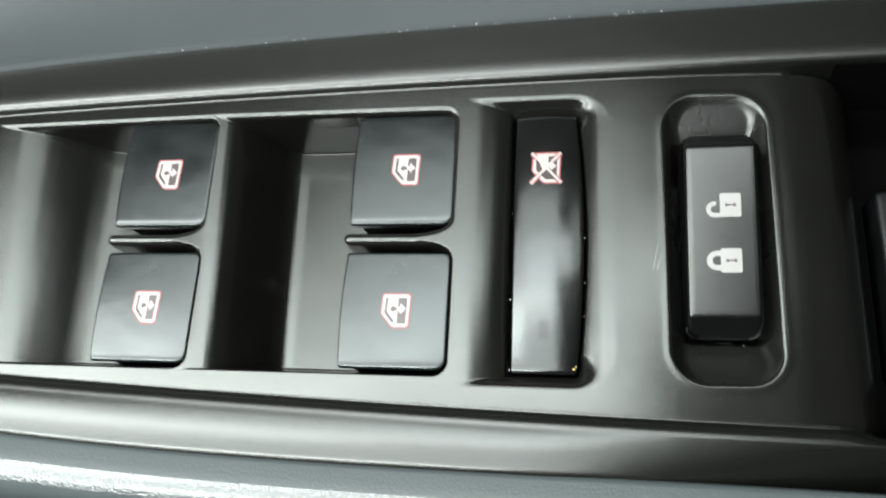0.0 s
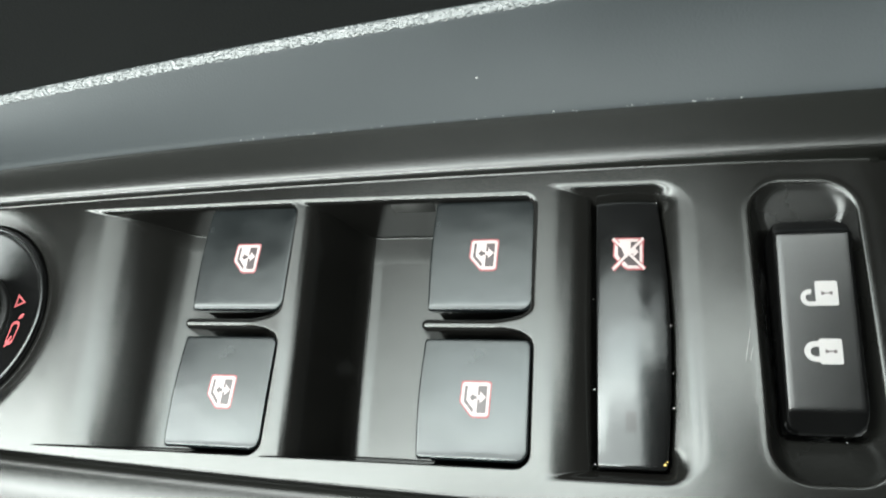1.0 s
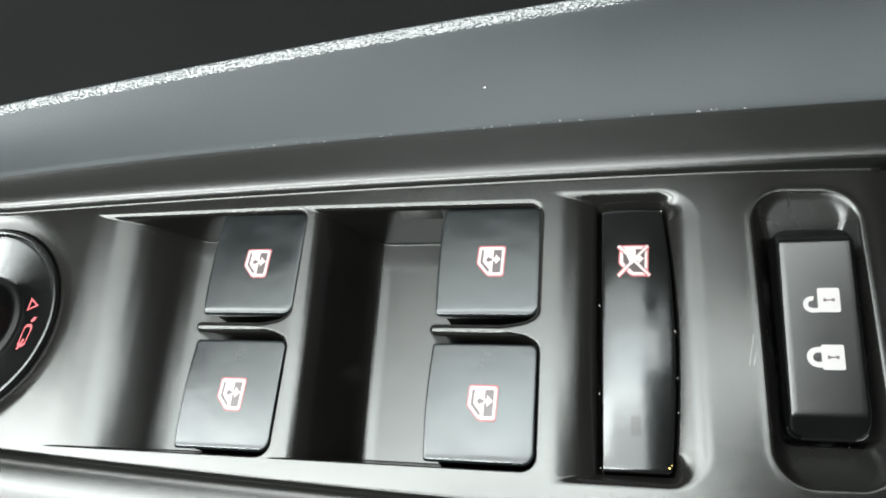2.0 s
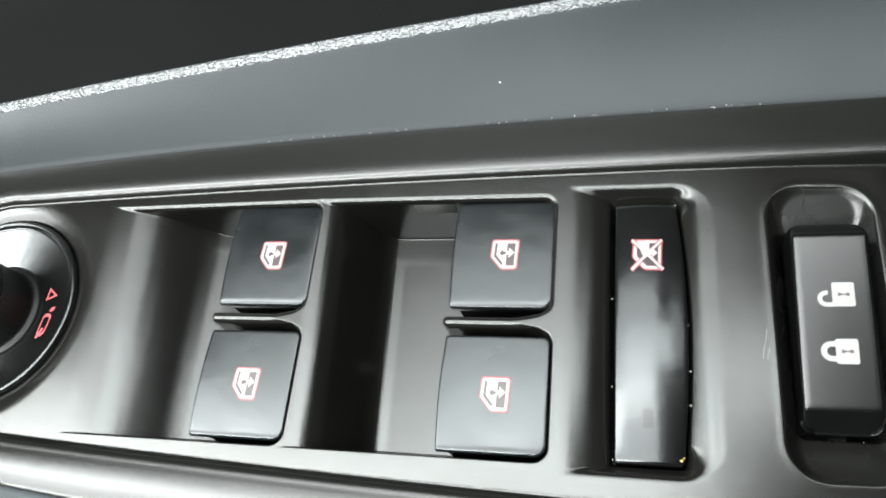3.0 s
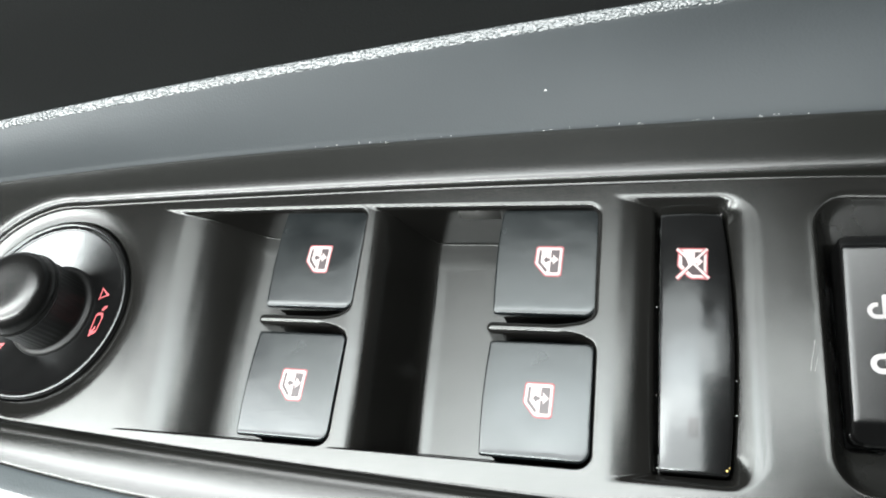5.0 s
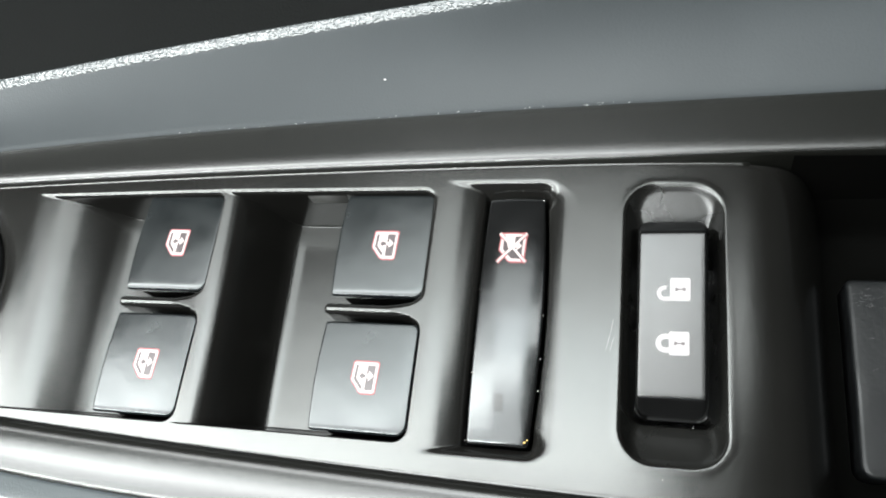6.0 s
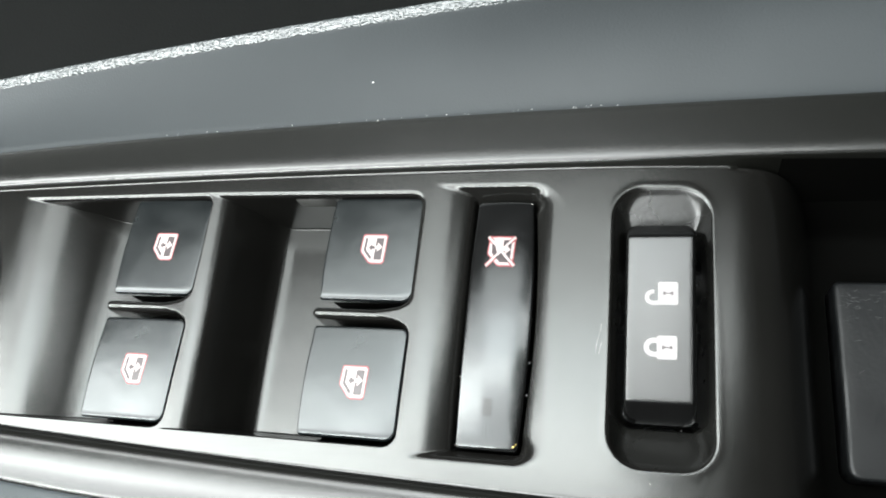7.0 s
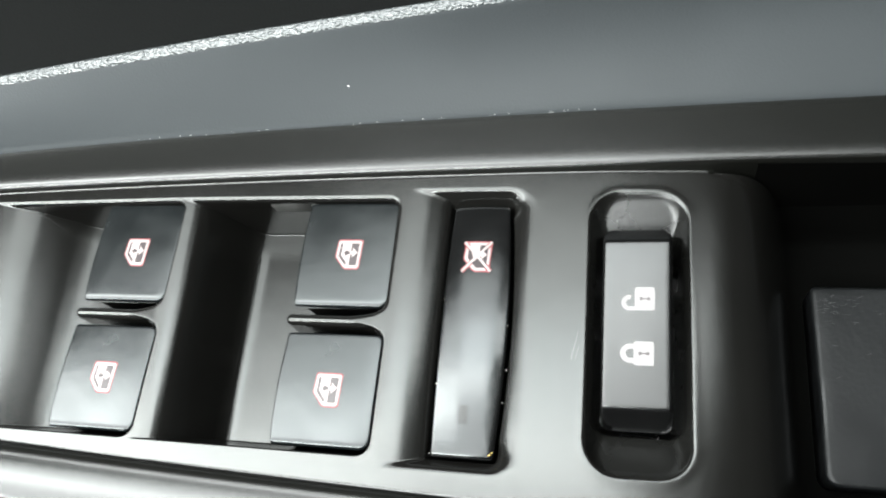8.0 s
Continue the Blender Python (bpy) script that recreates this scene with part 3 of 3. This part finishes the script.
# ---- door-lock switch ----
def lock_switch():
    thing = tagged(new("door_lock_switch"), "raised dark grey door-lock rocker with two white padlock symbols", "switch")

    bend = np.linspace(22.0, 70.0, 4801)
    lean = np.interp(bend, (23.0, 26.2, 26.8, 27.9, 45.5, 63.2, 64.0, 64.8, 69.5), (0.95, 0.95, 0.6, 0.11, 0.12, 0.115, -0.3, -0.8, -0.9))
    crest = np.cumsum(lean) * 0.01
    crest = crest - np.interp(45.5, bend, crest) + 4.4

    def top(x, y):
        return float(np.interp(y, bend, crest)) + 0.04 * (x - 24.6) - 0.0008 * (x - 24.6) ** 2

    bm = bmesh.new()
    ys = list(np.linspace(22.8, 24.4, 9)) + list(np.linspace(24.6, 26.0, 4)) + list(np.linspace(26.2, 29.0, 20)) + list(np.linspace(30, 63, 18)) + list(np.linspace(63.4, 64.8, 13)) + list(np.linspace(65.2, 66.4, 3)) + list(np.linspace(66.6, 68.2, 8))
    loops = []
    for y in ys:
        near = max(0.0, 2.6 - min(y - 22.8, 68.2 - y))
        half = 7.6 - (2.6 - math.sqrt(max(2.6**2 - near**2, 0.0)))
        down = 0.5 - math.sqrt(max(0.25 - max(0.0, 0.5 - min(y - 22.8, 68.2 - y)) ** 2, 0.0))
        row = [(24.5 - half - 0.3, y, -4.0), (24.5 - half - 0.15, y, -1.0)]
        side = [(24.5 - half + 0.95 * (1 - math.cos(a)), 0.95 * (1 - math.sin(a))) for a in (radians(15 * k) for k in range(7))]
        side += [(24.5 - half + 0.95 + (half - 0.95) * k / 8, 0.0) for k in range(1, 9)]
        rim = row + [(x, y, top(x, y) - dz - down) for x, dz in side]
        rim += [(49.0 - x, y, top(49.0 - x, y) - dz - down) for x, dz in side[-2::-1]]
        loops.append(rim + [(49.0 - x, y, z) for x, y, z in row[::-1]])
    rings(bm, loops, cap_first=True, cap_last=True)
    part("rocker", bm, LOCKCAP, thing)
    for bx, cy, open_bow, label in ((24.0, 50.6, True, "white open padlock symbol"), (23.8, 38.6, False, "white closed padlock symbol")):
        body = [(bx + u, cy + v) for u, v in ((0.0, -2.3), (0.3, -2.6), (4.0, -2.6), (4.3, -2.3), (4.3, 2.3), (4.0, 2.6), (0.3, 2.6), (0.0, 2.3))]
        icon = mark("icon", [body], top, 0.05, PALE, thing, label)
        mark("keyhole", [[(bx + 1.1 + u, cy + v) for u, v in ((0.0, -0.42), (0.45, -0.32), (0.75, -0.14), (1.5, -0.14), (1.75, -0.34), (2.2, -0.34), (2.2, 0.34), (1.75, 0.34), (1.5, 0.14), (0.75, 0.14), (0.45, 0.32), (0.0, 0.42))]], top, 0.09, MAROON, icon)
        ox, oy, wide, thin = (bx - 1.1, cy - 0.9, 1.75, 0.8) if open_bow else (bx - 0.7, cy, 2.1, 0.95)
        a0, a1 = (75, 270) if open_bow else (90, 270)
        outer, inner = ([(ox + r * math.cos(radians(a0 + (a1 - a0) * k / 14)), oy + r * math.sin(radians(a0 + (a1 - a0) * k / 14))) for k in range(15)] for r in (wide, thin))
        if not open_bow:
            outer, inner = [(bx + 0.1, oy + wide)] + outer, [(bx + 0.1, oy + thin)] + inner
        outer, inner = outer + [(bx + 0.1, outer[-1][1])], inner + [(bx + 0.1, inner[-1][1])]
        mark("shackle", [outer + inner[::-1]], top, 0.05, PALE, icon)
    return thing


LOCKCAP = material("lock_plastic", (0.0012, 0.0012, 0.0012), 0.25, 3000, 0.05, 0.5, 130, rough_var=0.04, spec=0.40)
lock_switch()


# ---- mirror control ----
def mirror_control():
    thing = tagged(new("mirror_control"), "round glossy black mirror adjuster with a joystick knob and red symbols", "mirror control")
    cx, cy = RING_X, RING_Y

    def bowl_z(r):
        return -4.6 + 3.2 * max(0.0, (r - 12) / 14) ** 1.15

    bm = bmesh.new()
    prof = [(28.2, -6.0), (28.2, -1.6), (28.0, -0.8), (27.6, -0.4), (27.1, -0.35), (26.6, -0.6), (26.2, -1.1)]
    prof += [(r, bowl_z(r)) for r in np.linspace(25.8, 11, 26)]
    lathe(bm, cx, cy, prof)
    part("bowl", bm, GLOSS, thing)
    bm = bmesh.new()
    prof = [(14.6, -5.0), (14.4, -4.0), (14.0, -3.5), (13.4, -3.3), (12.9, -3.2), (12.6, -2.8), (12.4, -2.4), (12.4, 7.4), (12.5, 7.8), (12.75, 8.1), (12.75, 8.5), (12.5, 8.8), (12.25, 9.1), (12.2, 9.8), (12.1, 11.0), (11.7, 12.4), (11.0, 13.5), (10.0, 14.3), (8.6, 14.8), (6.5, 15.0), (4.0, 14.9), (1.0, 14.85)]
    lathe(bm, cx, cy, prof[8:], 144)
    knob = part("knob", bm, KNOB, thing, "black joystick knob with a domed top")
    bm = bmesh.new()
    lathe(bm, cx, cy, prof[:9], 192, (-2.5, 7.5), 0.10)
    part("collar", bm, COLLAR, knob, "finely ribbed dull black collar")

    def top(x, y):
        return bowl_z(math.hypot(x - cx, y - cy))

    def outlined(name, pts, wide, label):
        mx, my = sum(p[0] for p in pts) / len(pts), sum(p[1] for p in pts) / len(pts)
        inner = [(mx + (x - mx) * wide, my + (y - my) * wide) for x, y in pts]
        mark(name, [[pts[k], pts[(k + 1) % len(pts)], inner[(k + 1) % len(pts)], inner[k]] for k in range(len(pts))], top, 0.12, ROSE, thing, label)

    for px, py, turn in ((-179.2, 51.7, -10), (-211.0, 33.6, -80)):
        ca, sa = math.cos(radians(turn)), math.sin(radians(turn))
        outlined("arrow", [(px + u * ca - v * sa, py + u * sa + v * ca) for u, v in ((2.7, 0.0), (-1.5, 2.0), (-1.5, -2.0))], 0.56, "red outlined arrow")
    mx, my = -178.3, 42.7
    glass = [(-1.3, -3.7), (0.3, -3.6), (1.2, -2.9), (1.9, 1.6), (1.7, 2.6), (0.9, 3.2), (-0.9, 3.2), (-1.6, 2.4), (-1.9, -2.6)]
    outlined("icon", [(mx + u, my + v) for u, v in glass], 0.72, "red mirror symbol")
    mark("icon", [[(mx + u, my + v) for u, v in ((0.2, 3.9), (1.1, 5.1), (2.5, 5.2), (2.2, 4.3), (1.2, 3.7))]], top, 0.12, ROSE, thing, "red mirror arm")
    mark("icon", [[(mx + u, my + v) for u, v in ((-1.8, -4.1), (-0.9, -4.2), (-0.2, -2.4), (0.4, -1.3), (-0.4, -1.0), (-0.9, -2.2))]], top, 0.12, ROSE, thing, "red mirror stroke")
    return thing


mirror_control()


# ---- unseen shell, added to close the place and keep reflections dark ----
def slab(name, x0, x1, y0, y1, z0, z1, label, category):
    bm = bmesh.new()
    box(bm, x0, x1, y0, y1, z0, z1)
    ob = part(name, bm, LINER, None, smooth=False)
    return tagged(ob, label, category, kind="structure")


def roof():
    """Unseen dark slabs overhead, left open above the added lamps."""
    bm = bmesh.new()
    for x0, x1, y0, y1 in ((-1230, -1200, -700, 470), (290, 450, -700, 470), (180, 290, -700, 170), (180, 290, 330, 470), (-1200, 60, -700, -420), (-80, 60, -420, -330), (60, 180, -700, 160), (-1200, -850, 100, 470), (-850, -620, 190, 470), (-620, -300, 310, 470), (-300, 180, 380, 470), (70, 180, 250, 380)):
        box(bm, x0, x1, y0, y1, 602, 622)
    return tagged(part("ceiling", bm, LINER, None, smooth=False), "unseen dark roof slabs left open above the added lamps", "ceiling", kind="structure")


slab("floor", -1230, 450, -700, 490, -370, -350, "unseen dark slab that closes the place below", "floor")
roof()
slab("wall_rear", 450, 470, -700, 470, -350, 602, "unseen dark slab that closes the rear", "wall")
slab("wall_front", -1250, -1230, -700, 470, -350, 602, "unseen dark slab that closes the front", "wall")
slab("wall_far", -1230, 450, -720, -700, -350, 602, "unseen dark slab that closes the far side", "wall")
slab("wall_near", -1230, 450, 470, 490, -350, 602, "unseen dark slab that closes the near side", "wall")


# ---- dust ----
def motes(name, spots, mat, label, stretch=2.2):
    """Tiny grains lying on the surfaces, given as rows of place and radius."""
    bm = bmesh.new()
    rng = random.Random(4)
    for x, y, z, r in spots:
        geo = bmesh.ops.create_icosphere(bm, subdivisions=1, radius=r)
        for v in geo["verts"]:
            v.co = Vector((x + v.co.x * rng.uniform(0.8, stretch), y + v.co.y, z + v.co.z * 0.7))
    return tagged(part(name, bm, mat), label, "dust", kind="stuff")


def specks():
    rng = random.Random(4)
    spots = [(-49.2, 105.05, 12.7, 0.22)]
    for _ in range(58):
        x = rng.uniform(-120, 20)
        spots.append((x, float(TRIM_EDGE(x)) + rng.uniform(-0.3, 0.3), 2.05 + rng.uniform(-0.2, 0.2), rng.uniform(0.05, 0.12)))
    motes("dust", spots, DUST, "pale dust specks along the trim joint")
    spots = [(-4.7, 27.0, -0.6, 0.13), (-4.5, 34.5, -0.4, 0.10), (-4.6, 45.0, -0.3, 0.09), (-21.2, 31.0, -2.6, 0.12), (-21.3, 52.0, -2.6, 0.10), (-21.0, 15.0, -2.6, 0.12), (-6.6, 75.6, -0.9, 0.09)]
    for _ in range(18):
        side = rng.random()
        spots.append((rng.uniform(16.5, 33.0), 21.6 + rng.uniform(-1.2, 0.6), -5.4, rng.uniform(0.05, 0.10)) if side < 0.8 else (rng.uniform(38, 42), rng.uniform(10, 30), -fall(40.0) - 0.05, rng.uniform(0.03, 0.05)))
    spots += [(17.9, -7.4, 0.9, 0.22), (-0.2, -7.4, 0.9, 0.16), (38.3, 12.4, -0.8, 0.07), (28.9, 11.4, -0.4, 0.05), (22.8, 10.0, -0.2, 0.05)]
    motes("lint", spots, DUST, "fine lint round the switch edges", 1.4)
    motes("flake", [(-6.9, 15.3, -0.6, 0.24), (-6.4, 15.9, -0.8, 0.14)], BRASS, "gold flake at the foot of the rocker", 1.6)


specks()
